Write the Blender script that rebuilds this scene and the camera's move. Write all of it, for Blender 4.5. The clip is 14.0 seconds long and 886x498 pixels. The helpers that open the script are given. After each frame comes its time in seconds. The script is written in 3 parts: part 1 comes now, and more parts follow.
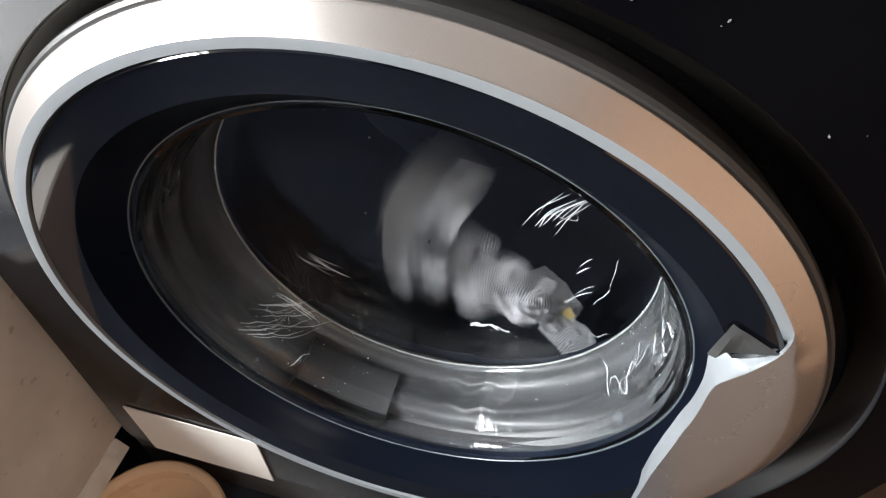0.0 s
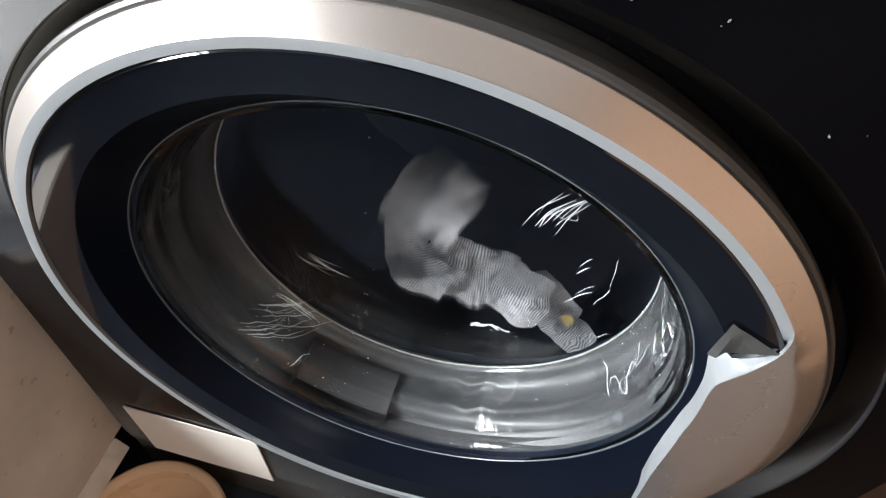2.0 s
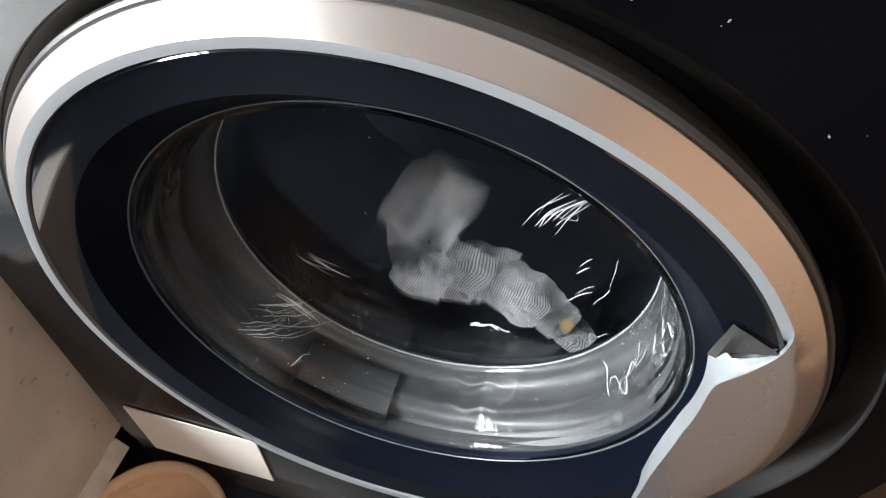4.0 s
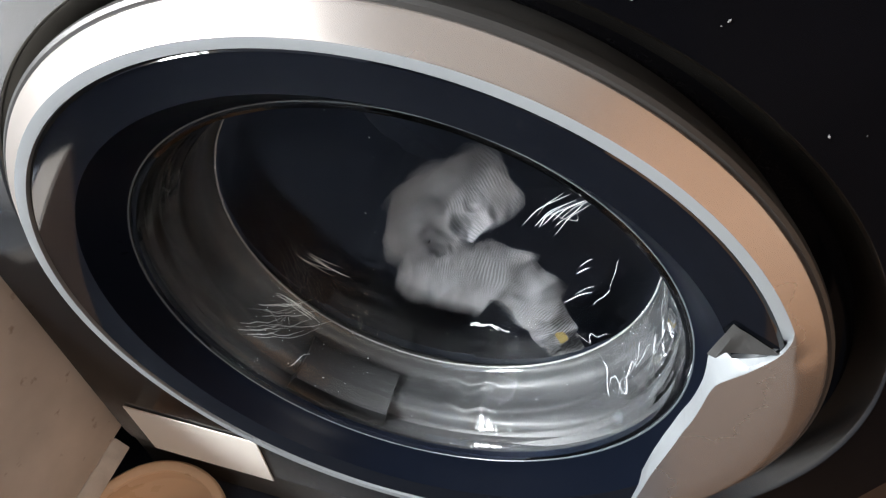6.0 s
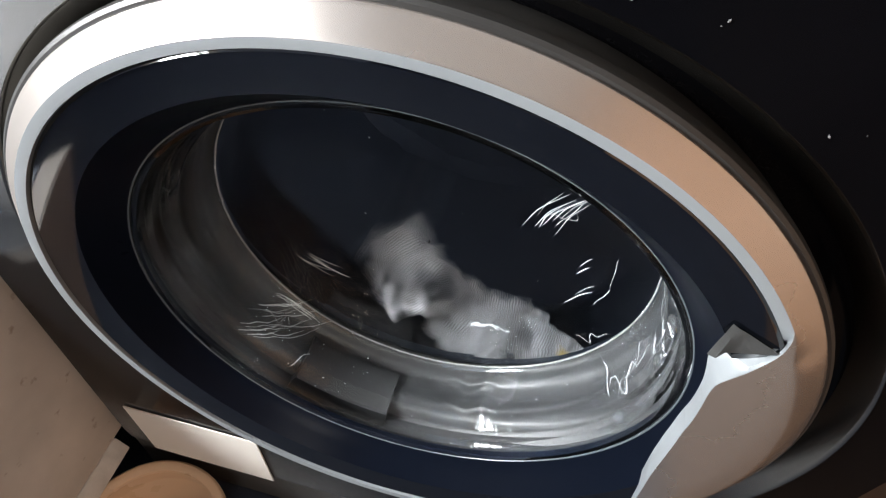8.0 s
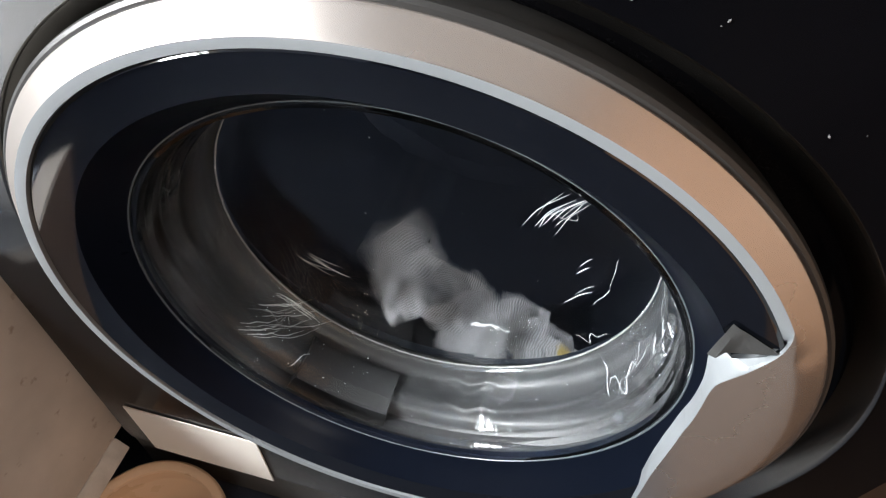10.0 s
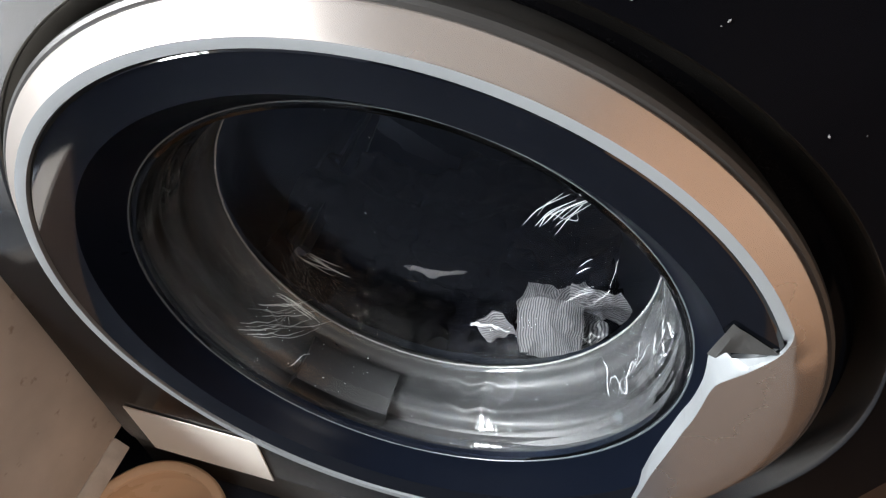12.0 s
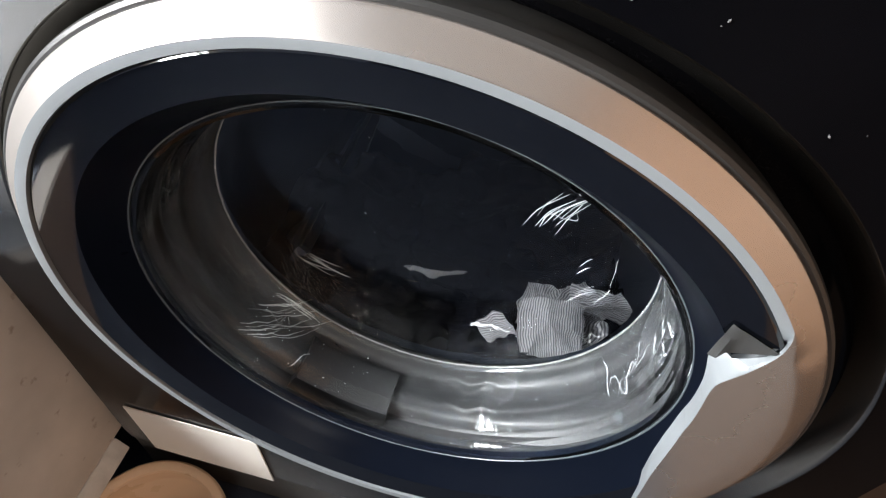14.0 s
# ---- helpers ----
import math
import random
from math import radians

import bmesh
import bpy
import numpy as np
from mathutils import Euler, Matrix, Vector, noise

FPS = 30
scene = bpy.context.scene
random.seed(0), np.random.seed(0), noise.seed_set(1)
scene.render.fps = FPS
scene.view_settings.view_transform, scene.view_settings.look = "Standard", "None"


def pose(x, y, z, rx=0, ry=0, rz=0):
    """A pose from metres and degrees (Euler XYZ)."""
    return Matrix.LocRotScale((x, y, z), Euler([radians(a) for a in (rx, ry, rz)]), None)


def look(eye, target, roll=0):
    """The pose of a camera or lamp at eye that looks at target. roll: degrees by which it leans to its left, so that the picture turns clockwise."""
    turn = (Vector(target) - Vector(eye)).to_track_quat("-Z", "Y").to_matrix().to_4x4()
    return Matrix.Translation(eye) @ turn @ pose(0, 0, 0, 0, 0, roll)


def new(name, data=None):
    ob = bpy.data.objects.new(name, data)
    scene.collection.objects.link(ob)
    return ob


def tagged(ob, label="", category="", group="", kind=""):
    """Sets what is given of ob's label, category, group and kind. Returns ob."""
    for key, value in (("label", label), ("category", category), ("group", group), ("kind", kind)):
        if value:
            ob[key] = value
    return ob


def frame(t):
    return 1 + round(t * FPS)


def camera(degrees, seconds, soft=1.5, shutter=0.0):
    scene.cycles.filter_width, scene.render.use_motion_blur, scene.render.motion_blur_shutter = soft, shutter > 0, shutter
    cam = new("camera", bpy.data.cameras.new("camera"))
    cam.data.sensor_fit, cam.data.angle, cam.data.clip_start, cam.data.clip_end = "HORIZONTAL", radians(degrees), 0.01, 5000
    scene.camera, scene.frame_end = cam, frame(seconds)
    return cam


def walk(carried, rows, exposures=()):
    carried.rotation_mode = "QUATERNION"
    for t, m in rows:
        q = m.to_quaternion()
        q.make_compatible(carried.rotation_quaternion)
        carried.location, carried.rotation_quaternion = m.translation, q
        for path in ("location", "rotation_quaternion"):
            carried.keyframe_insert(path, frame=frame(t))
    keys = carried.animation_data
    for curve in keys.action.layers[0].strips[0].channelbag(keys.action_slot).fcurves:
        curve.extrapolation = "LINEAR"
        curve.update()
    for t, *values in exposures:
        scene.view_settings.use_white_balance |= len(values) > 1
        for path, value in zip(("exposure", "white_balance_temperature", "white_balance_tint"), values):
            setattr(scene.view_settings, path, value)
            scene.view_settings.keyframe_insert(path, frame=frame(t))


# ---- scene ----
cam = camera(72.22, 14.0, soft=1.2, shutter=1.0)
EYE, AIM = (0.0555, -0.1603, 0.7384), (0.0281, 0.0, 0.5435)
walk(cam, [(0.0, look(EYE, AIM, 5.97)), (14.0, look(EYE, AIM, 5.97))], exposures=[(0.0, 0.0), (2.4, 0.0), (3.0, 0.05), (6.5, 0.06), (7.2, 0.0), (13.1, 0.0), (13.5, 0.2), (13.9, 0.03), (14.0, 0.03)])

# ---- light: a window on the open side of the room, and one warm bulb ----
world = bpy.data.worlds.new("world")
scene.world = world
world.use_nodes = True
sky = world.node_tree.nodes.new("ShaderNodeTexSky")
sky.sky_type, sky.sun_disc, sky.sun_elevation, sky.sun_rotation = "NISHITA", False, radians(35), radians(-90)
world.node_tree.links.new(sky.outputs[0], world.node_tree.nodes["Background"].inputs[0])
world.node_tree.nodes["Background"].inputs[1].default_value = 0.1
WIN_Y, WIN_Z = (-0.54, -0.12), (0.68, 1.09)
lamp = bpy.data.lights.new("window_light", "AREA")
lamp.shape, lamp.size, lamp.size_y, lamp.energy, lamp.color = "RECTANGLE", 0.40, 0.39, 60.0, (0.95, 0.98, 1.0)
new("window_light", lamp).matrix_world = look((-0.705, sum(WIN_Y) / 2, sum(WIN_Z) / 2), (0, sum(WIN_Y) / 2, sum(WIN_Z) / 2))
bulb_light = bpy.data.lights.new("bulb_light", "POINT")
bulb_light.energy, bulb_light.color, bulb_light.shadow_soft_size = 30.0, (1.0, 0.905, 0.81), 0.10
new("bulb_light", bulb_light).location = (0.55, -1.80, 0.95)


# ---- materials ----
def material(name, color, rough=0.5, metal=0.0, vary=0.25, scale=30.0, bump=0.1, grain=400.0, coat=0.0, dust=0.0, dust_color=(0.5, 0.48, 0.45)):
    """A surface with variation at two scales: blotches in colour and gloss, and a fine grain in relief."""
    m = bpy.data.materials.new(name)
    m.use_nodes = True
    nt = m.node_tree
    b = nt.nodes["Principled BSDF"]
    co = nt.nodes.new("ShaderNodeTexCoord")
    n1 = nt.nodes.new("ShaderNodeTexNoise")
    n1.inputs["Scale"].default_value, n1.inputs["Detail"].default_value = scale, 6
    n2 = nt.nodes.new("ShaderNodeTexNoise")
    n2.inputs["Scale"].default_value, n2.inputs["Detail"].default_value = grain, 3
    for n in (n1, n2):
        nt.links.new(co.outputs["Object"], n.inputs["Vector"])
    mix = nt.nodes.new("ShaderNodeMix")
    mix.data_type = "RGBA"
    mix.inputs[6].default_value = (*[c * (1 - vary) for c in color], 1)
    mix.inputs[7].default_value = (*[min(1, c * (1 + vary)) for c in color], 1)
    nt.links.new(n1.outputs[0], mix.inputs[0])
    out = mix.outputs[2]
    if dust:
        ramp = nt.nodes.new("ShaderNodeValToRGB")
        ramp.color_ramp.elements[0].position, ramp.color_ramp.elements[1].position = 0.52, 0.75
        ramp.color_ramp.elements[1].color = (dust, dust, dust, 1)
        nt.links.new(n2.outputs[0], ramp.inputs[0])
        mix2 = nt.nodes.new("ShaderNodeMix")
        mix2.data_type = "RGBA"
        mix2.inputs[7].default_value = (*dust_color, 1)
        nt.links.new(ramp.outputs[0], mix2.inputs[0])
        nt.links.new(out, mix2.inputs[6])
        out = mix2.outputs[2]
    nt.links.new(out, b.inputs["Base Color"])
    mr = nt.nodes.new("ShaderNodeMapRange")
    mr.inputs[3].default_value, mr.inputs[4].default_value = rough * 0.75, min(1, rough * 1.25)
    nt.links.new(n1.outputs[0], mr.inputs[0])
    nt.links.new(mr.outputs[0], b.inputs["Roughness"])
    b.inputs["Metallic"].default_value = metal
    b.inputs["Coat Weight"].default_value = coat
    if bump:
        bp = nt.nodes.new("ShaderNodeBump")
        bp.inputs["Strength"].default_value, bp.inputs["Distance"].default_value = bump, 0.001
        nt.links.new(n2.outputs[0], bp.inputs["Height"])
        nt.links.new(bp.outputs[0], b.inputs["Normal"])
    return m


def dusty_sheen_panel_material():
    """Glossy black paint, fine dust, and light on one side painted in as grey."""
    m = material("dusty_sheen_panel", (0.0015, 0.0015, 0.002), 0.14, 0, 0.3, 12, 0.02, 2400, dust=0.9, dust_color=(0.48, 0.48, 0.48))
    nt = m.node_tree
    b = nt.nodes["Principled BSDF"]
    b.inputs["Specular IOR Level"].default_value = 0.08
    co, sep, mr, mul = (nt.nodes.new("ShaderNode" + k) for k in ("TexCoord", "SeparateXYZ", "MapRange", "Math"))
    # painted sheen: full at low x, none past x 0.06
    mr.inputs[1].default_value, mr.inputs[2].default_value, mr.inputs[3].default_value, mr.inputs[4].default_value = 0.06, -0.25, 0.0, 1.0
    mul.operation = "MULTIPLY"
    # the painted sheen also fades out near z 0.33
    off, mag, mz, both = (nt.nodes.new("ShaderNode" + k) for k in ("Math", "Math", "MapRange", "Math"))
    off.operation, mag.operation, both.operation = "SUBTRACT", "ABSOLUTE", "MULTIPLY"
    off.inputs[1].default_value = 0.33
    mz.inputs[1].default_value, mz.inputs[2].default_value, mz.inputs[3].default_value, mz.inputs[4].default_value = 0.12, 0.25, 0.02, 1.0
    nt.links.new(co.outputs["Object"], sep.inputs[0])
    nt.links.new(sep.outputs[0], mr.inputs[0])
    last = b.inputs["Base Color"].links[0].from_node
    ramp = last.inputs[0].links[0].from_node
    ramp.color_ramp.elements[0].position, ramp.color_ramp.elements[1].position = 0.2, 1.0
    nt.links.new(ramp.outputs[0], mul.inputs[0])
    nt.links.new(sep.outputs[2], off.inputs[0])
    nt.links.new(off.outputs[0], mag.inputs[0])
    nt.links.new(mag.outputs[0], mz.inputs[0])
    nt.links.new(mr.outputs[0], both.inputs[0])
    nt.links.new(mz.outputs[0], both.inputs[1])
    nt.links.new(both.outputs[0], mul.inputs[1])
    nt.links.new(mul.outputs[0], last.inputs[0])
    return m


def glass_material():
    m = bpy.data.materials.new("door_glass")
    m.use_nodes = True
    b = m.node_tree.nodes["Principled BSDF"]
    b.inputs["Base Color"].default_value = (0.93, 0.95, 0.958, 1)
    b.inputs["Roughness"].default_value, b.inputs["IOR"].default_value = 0.0, 1.48
    b.inputs["Transmission Weight"].default_value = 1.0
    nt = m.node_tree
    co, n, bp = nt.nodes.new("ShaderNodeTexCoord"), nt.nodes.new("ShaderNodeTexNoise"), nt.nodes.new("ShaderNodeBump")
    n.inputs["Scale"].default_value, n.inputs["Detail"].default_value = 26.0, 2.0
    haze, mr = nt.nodes.new("ShaderNodeTexNoise"), nt.nodes.new("ShaderNodeMapRange")
    haze.inputs["Scale"].default_value, haze.inputs["Detail"].default_value = 14.0, 8.0
    mr.inputs[1].default_value, mr.inputs[2].default_value, mr.inputs[3].default_value, mr.inputs[4].default_value = 0.35, 0.75, 0.99998, 0.9995
    nt.links.new(co.outputs["Object"], haze.inputs["Vector"])
    nt.links.new(haze.outputs[0], mr.inputs[0])
    nt.links.new(mr.outputs[0], b.inputs["Transmission Weight"])
    bp.inputs["Strength"].default_value, bp.inputs["Distance"].default_value = 0.12, 0.004
    nt.links.new(co.outputs["Object"], n.inputs["Vector"])
    nt.links.new(n.outputs[0], bp.inputs["Height"])
    nt.links.new(bp.outputs[0], b.inputs["Normal"])
    return m


def stripe_material():
    """Fine grey and off-white stripes woven across the cloth."""
    m = material("striped_cloth", (0.47, 0.47, 0.49), 0.9, vary=0.1, scale=40, bump=0.3, grain=900)
    nt = m.node_tree
    b = nt.nodes["Principled BSDF"]
    uv = nt.nodes.new("ShaderNodeUVMap")
    w = nt.nodes.new("ShaderNodeTexWave")
    w.inputs["Scale"].default_value, w.inputs["Distortion"].default_value = 140.0, 0.3
    nt.links.new(uv.outputs[0], w.inputs["Vector"])
    mix = nt.nodes.new("ShaderNodeMix")
    mix.data_type = "RGBA"
    mix.inputs[6].default_value = (0.15, 0.15, 0.165, 1)
    old = b.inputs["Base Color"].links[0].from_socket
    ramp = nt.nodes.new("ShaderNodeValToRGB")
    ramp.color_ramp.elements[0].position, ramp.color_ramp.elements[1].position = 0.25, 0.55
    nt.links.new(w.outputs["Fac"], ramp.inputs[0])
    nt.links.new(ramp.outputs[0], mix.inputs[0])
    nt.links.new(old, mix.inputs[7])
    nt.links.new(mix.outputs[2], b.inputs["Base Color"])
    return m


WHITE = material("white_paint", (0.75, 0.75, 0.73), 0.5, 0, 0.05, 20, 0.05, 300)
SILVER = material("silver_paint", (0.58, 0.525, 0.48), 0.27, 0.88, 0.03, 8, 0.0, 1500)
STRIP = material("satin_strip", (0.26, 0.278, 0.29), 0.42, 0.3, 0.04, 25, 0.04, 1500)
BLACK = material("black_panel", (0.002, 0.002, 0.0025), 0.12, 0, 0.3, 12, 0.02, 900, dust=0.006)
BLACK.node_tree.nodes["Principled BSDF"].inputs["Specular IOR Level"].default_value = 0.08
DISH = material("satin_slope", (0.38, 0.35, 0.305), 0.2, 1.0, 0.12, 25, 0.01, 500)
COVER = material("black_door_cover", (0.0014, 0.0019, 0.0034), 0.05, 0, 0.3, 12, 0.0, 700, dust=0.01)
COVER.node_tree.nodes["Principled BSDF"].inputs["Specular IOR Level"].default_value = 0.95
LIP = material("black_lip", (0.0026, 0.0038, 0.0074), 0.3, 0, 0.3, 12, 0.0, 700)
LIP.node_tree.nodes["Principled BSDF"].inputs["Specular IOR Level"].default_value = 0.05
KICK = material("speckled_plastic", (0.045, 0.043, 0.040), 0.5, 0, 0.4, 60, 0.4, 1100, dust=0.35, dust_color=(0.32, 0.31, 0.29))
GRIP = material("grip_grey_plastic", (0.09, 0.09, 0.088), 0.4, 0, 0.2, 60, 0.1, 900)
DARK_GREY = material("dark_grey_plastic", (0.022, 0.021, 0.020), 0.4, 0, 0.2, 20, 0.05, 700)
RUBBER = material("grey_rubber", (0.024, 0.0245, 0.026), 0.46, 0, 0.2, 20, 0.1, 600)
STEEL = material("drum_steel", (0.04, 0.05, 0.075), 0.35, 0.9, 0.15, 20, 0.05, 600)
PANEL = dusty_sheen_panel_material()
EDGE_STEEL = material("bright_edge", (0.70, 0.70, 0.70), 0.22, 0.7, 0.1, 30, 0.02, 600)
RIM = material("rim_glass_edge", (0.09, 0.105, 0.115), 0.3, 0, 0.2, 40, 0.02, 600)
# white of the modelled glints and of the dried drops
GLINT_DROP = material("glint_and_drop_white", (0.75, 0.78, 0.80), 0.2, 0, 0.1, 60, 0.1, 900)
GLASS = glass_material()
STRIPED = stripe_material()
DARK_CLOTH = material("dark_cloth", (0.0030, 0.0032, 0.0065), 0.95, 0, 0.4, 30, 0.4, 900)
DARK_CLOTH.node_tree.nodes["Principled BSDF"].inputs["Specular IOR Level"].default_value = 0.08
YELLOW = material("yellow_cloth", (0.42, 0.32, 0.12), 0.9, 0, 0.2, 40, 0.3, 900)
BEIGE = material("painted_board", (0.54, 0.49, 0.44), 0.55, 0, 0.34, 13, 0.25, 60, dust=0.7, dust_color=(0.20, 0.12, 0.07))
for node in BEIGE.node_tree.nodes:
    if node.type == "VALTORGB":
        node.color_ramp.elements[0].position, node.color_ramp.elements[1].position = 0.66, 0.76
EDGE = material("worn_edge", (0.55, 0.53, 0.50), 0.7, 0, 0.3, 60, 0.4, 300)
CARD = material("card_paper", (0.72, 0.68, 0.62), 0.8, 0, 0.05, 20, 0.05, 500)
WORKTOP = material("blue_laminate", (0.055, 0.070, 0.100), 0.4, 0, 0.2, 20, 0.05, 500)
TAN = material("tan_plastic", (0.62, 0.43, 0.28), 0.28, 0, 0.06, 20, 0.03, 500)
FLOOR = material("floor_stone", (0.013, 0.020, 0.038), 0.55, 0, 0.4, 15, 0.4, 350, dust=0.03)
BROWN_FLOOR = material("brown_reflected_floor", (0.085, 0.053, 0.036), 0.5, 0, 0.4, 9, 0.2, 200)
WOOD = material("wood_wall", (0.42, 0.25, 0.15), 0.5, 0, 0.25, 6, 0.1, 120)
WALL = material("wall_paint", (0.40, 0.38, 0.36), 0.8, 0, 0.08, 6, 0.05, 300)
BLUE_WALL = material("blue_grey_wall_paint", (0.42, 0.55, 0.78), 0.8, 0, 0.08, 6, 0.05, 300)
DARK_WALL = material("dark_wall_paint", (0.06, 0.07, 0.09), 0.8, 0, 0.08, 6, 0.05, 300)
CEIL = material("ceiling_paint", (0.42, 0.41, 0.40), 0.9, 0, 0.05, 6, 0.05, 300)
LINT = material("lint", (0.17, 0.17, 0.17), 0.9, 0, 0.2, 50, 0.2, 900)

# ---- helpers for building ----
AX = 0.42  # height of the door's and the drum's axis


def part(name, bm, mat, parent=None, label="", smooth=True):
    me = bpy.data.meshes.new(name)
    bmesh.ops.recalc_face_normals(bm, faces=bm.faces)
    bm.to_mesh(me)
    bm.free()
    if smooth:
        me.shade_smooth()
        me.set_sharp_from_angle(angle=radians(35))
    me.materials.append(mat)
    ob = new(name, me)
    if parent:
        ob.parent = parent
    if label:
        ob["label"] = label
    return ob


def box(x0, x1, y0, y1, z0, z1, bevel=0.0, segments=2):
    bm = bmesh.new()
    bmesh.ops.create_cube(bm, size=1.0)
    for v in bm.verts:
        v.co = ((x0, x1)[v.co.x > 0], (y0, y1)[v.co.y > 0], (z0, z1)[v.co.z > 0])
    if bevel:
        bmesh.ops.bevel(bm, geom=bm.edges[:], offset=bevel, segments=segments, affect="EDGES")
    return bm


def revolve(profile, n=160, closed=False, cx=0.0, cz=AX, wobble=0.0):
    """A profile of (radius, y) turned about a line along y."""
    bm = bmesh.new()
    rings = []
    for i in range(n):
        a = 2 * math.pi * i / n
        row = []
        for k, (r, y) in enumerate(profile):
            q = r + wobble * noise.noise((math.cos(a) * 3, math.sin(a) * 3, k * 0.7))
            row.append(bm.verts.new((cx + q * math.cos(a), y, cz + q * math.sin(a))))
        rings.append(row)
    m = len(profile)
    for i in range(n):
        a, b = rings[i], rings[(i + 1) % n]
        for k in range(m if closed else m - 1):
            bm.faces.new((a[k], b[k], b[(k + 1) % m], a[(k + 1) % m]))
    return bm


# ---- the room ----
def room():
    tagged(part("floor", box(-0.8, 0.30, -2.1, 0.75, -0.1, 0.0), FLOOR, smooth=False), "dark blue-grey speckled stone floor", "floor", kind="structure")
    # unseen brown floor, added to warm the silver ring's reflection
    tagged(part("floor_east", box(0.3005, 1.3, -2.1, 0.75, -0.1, 0.0), BROWN_FLOOR, smooth=False), "unseen dark brown floor added for the silver door ring to reflect", "floor", kind="structure")
    tagged(part("ceiling", box(-0.8, 1.3, -2.1, 0.75, 2.3, 2.4), CEIL, smooth=False), "plain off-white ceiling", "ceiling", kind="structure")
    tagged(part("wall_north", box(-0.8, 1.3, 0.65, 0.75, 0, 2.3), WALL, smooth=False), "plain grey wall behind the washing machine", "wall", kind="structure")
    tagged(part("wall_south", box(-0.8, 1.3, -2.1, -2.0, 0, 2.3), DARK_WALL, smooth=False), "plain dark blue-grey wall", "wall", kind="structure")
    tagged(part("wall_east", box(1.2, 1.3, -2.0, 0.65, 0, 2.3), WOOD, smooth=False), "warm brown wooden wall", "wall", kind="structure")
    bm = bmesh.new()
    y0, y1 = WIN_Y
    z0, z1 = WIN_Z
    for a, b, c, d in ((-2.0, y0, 0, 2.3), (y1, 0.65, 0, 2.3), (y0, y1, 0, z0), (y0, y1, z1, 2.3)):
        one = box(-0.8, -0.7, a, b, c, d)
        me = bpy.data.meshes.new("tmp")
        one.to_mesh(me)
        one.free()
        bm.from_mesh(me)
        bpy.data.meshes.remove(me)
    tagged(part("wall_west", bm, BLUE_WALL, smooth=False), "plain blue-grey wall with a window opening", "wall", kind="structure")


def window():
    """The window in the west wall: a frame with glazing bars in front of the daylight."""
    y0, y1 = WIN_Y
    z0, z1 = WIN_Z
    w = tagged(new("window_1"), "small window with white painted glazing bars", "window", kind="structure")
    for a, b, c, d in ((y0 - 0.03, y0 + 0.012, z0 - 0.03, z1 + 0.03), (y1 - 0.012, y1 + 0.03, z0 - 0.03, z1 + 0.03), (y0 + 0.0125, y1 - 0.0125, z0 - 0.03, z0 + 0.012), (y0 + 0.0125, y1 - 0.0125, z1 - 0.012, z1 + 0.03)):
        part("window_frame", box(-0.699, -0.672, a, b, c, d, 0.003), WHITE, w)
    for k in (1, 2, 3):
        z = z0 + (z1 - z0) * k / 4
        part("glazing_bar", box(-0.696, -0.680, y0 + 0.0125, y1 - 0.0125, z - 0.008, z + 0.008, 0.002), WHITE, w)


room()
window()


# ---- the washing machine ----
def panel_mesh():
    """The front sheet with its round dished opening: a square ring of faces, then the slope of the dish."""
    bm = bmesh.new()
    n, cx, cz = 192, 0.0072, AX - 0.0124
    x0, x1, z0, z1 = -0.2955, 0.2955, 0.088, 0.84
    loops = []
    outer = []
    for i in range(n):
        a = 2 * math.pi * i / n
        c, s = math.cos(a), math.sin(a)
        k = min((x1 - cx) / c if c > 1e-6 else (x0 - cx) / c if c < -1e-6 else 9, (z1 - cz) / s if s > 1e-6 else (z0 - cz) / s if s < -1e-6 else 9)
        outer.append((c, s, k))
    rings = [lambda c, s, k: (cx + c * (k - 0.0), 0.055, cz + s * k), lambda c, s, k: (cx + c * k, 0.026, cz + s * k),
             lambda c, s, k: (cx + c * (k - 0.006), 0.020, cz + s * (k - 0.006))]
    for r, y in ((0.2480, 0.0200), (0.2460, 0.0202)):
        rings.append(lambda c, s, k, r=r, y=y: (cx + c * r, y, cz + s * r))
    for f in rings:
        loops.append([bm.verts.new(f(*o)) for o in outer])
    for a, b in zip(loops, loops[1:]):
        for i in range(n):
            j = (i + 1) % n
            bm.faces.new((a[i], a[j], b[j], b[i]))
    return bm


def smoothstep(a, b, x):
    t = max(0.0, min(1.0, (x - a) / (b - a)))
    return t * t * (3 - 2 * t)


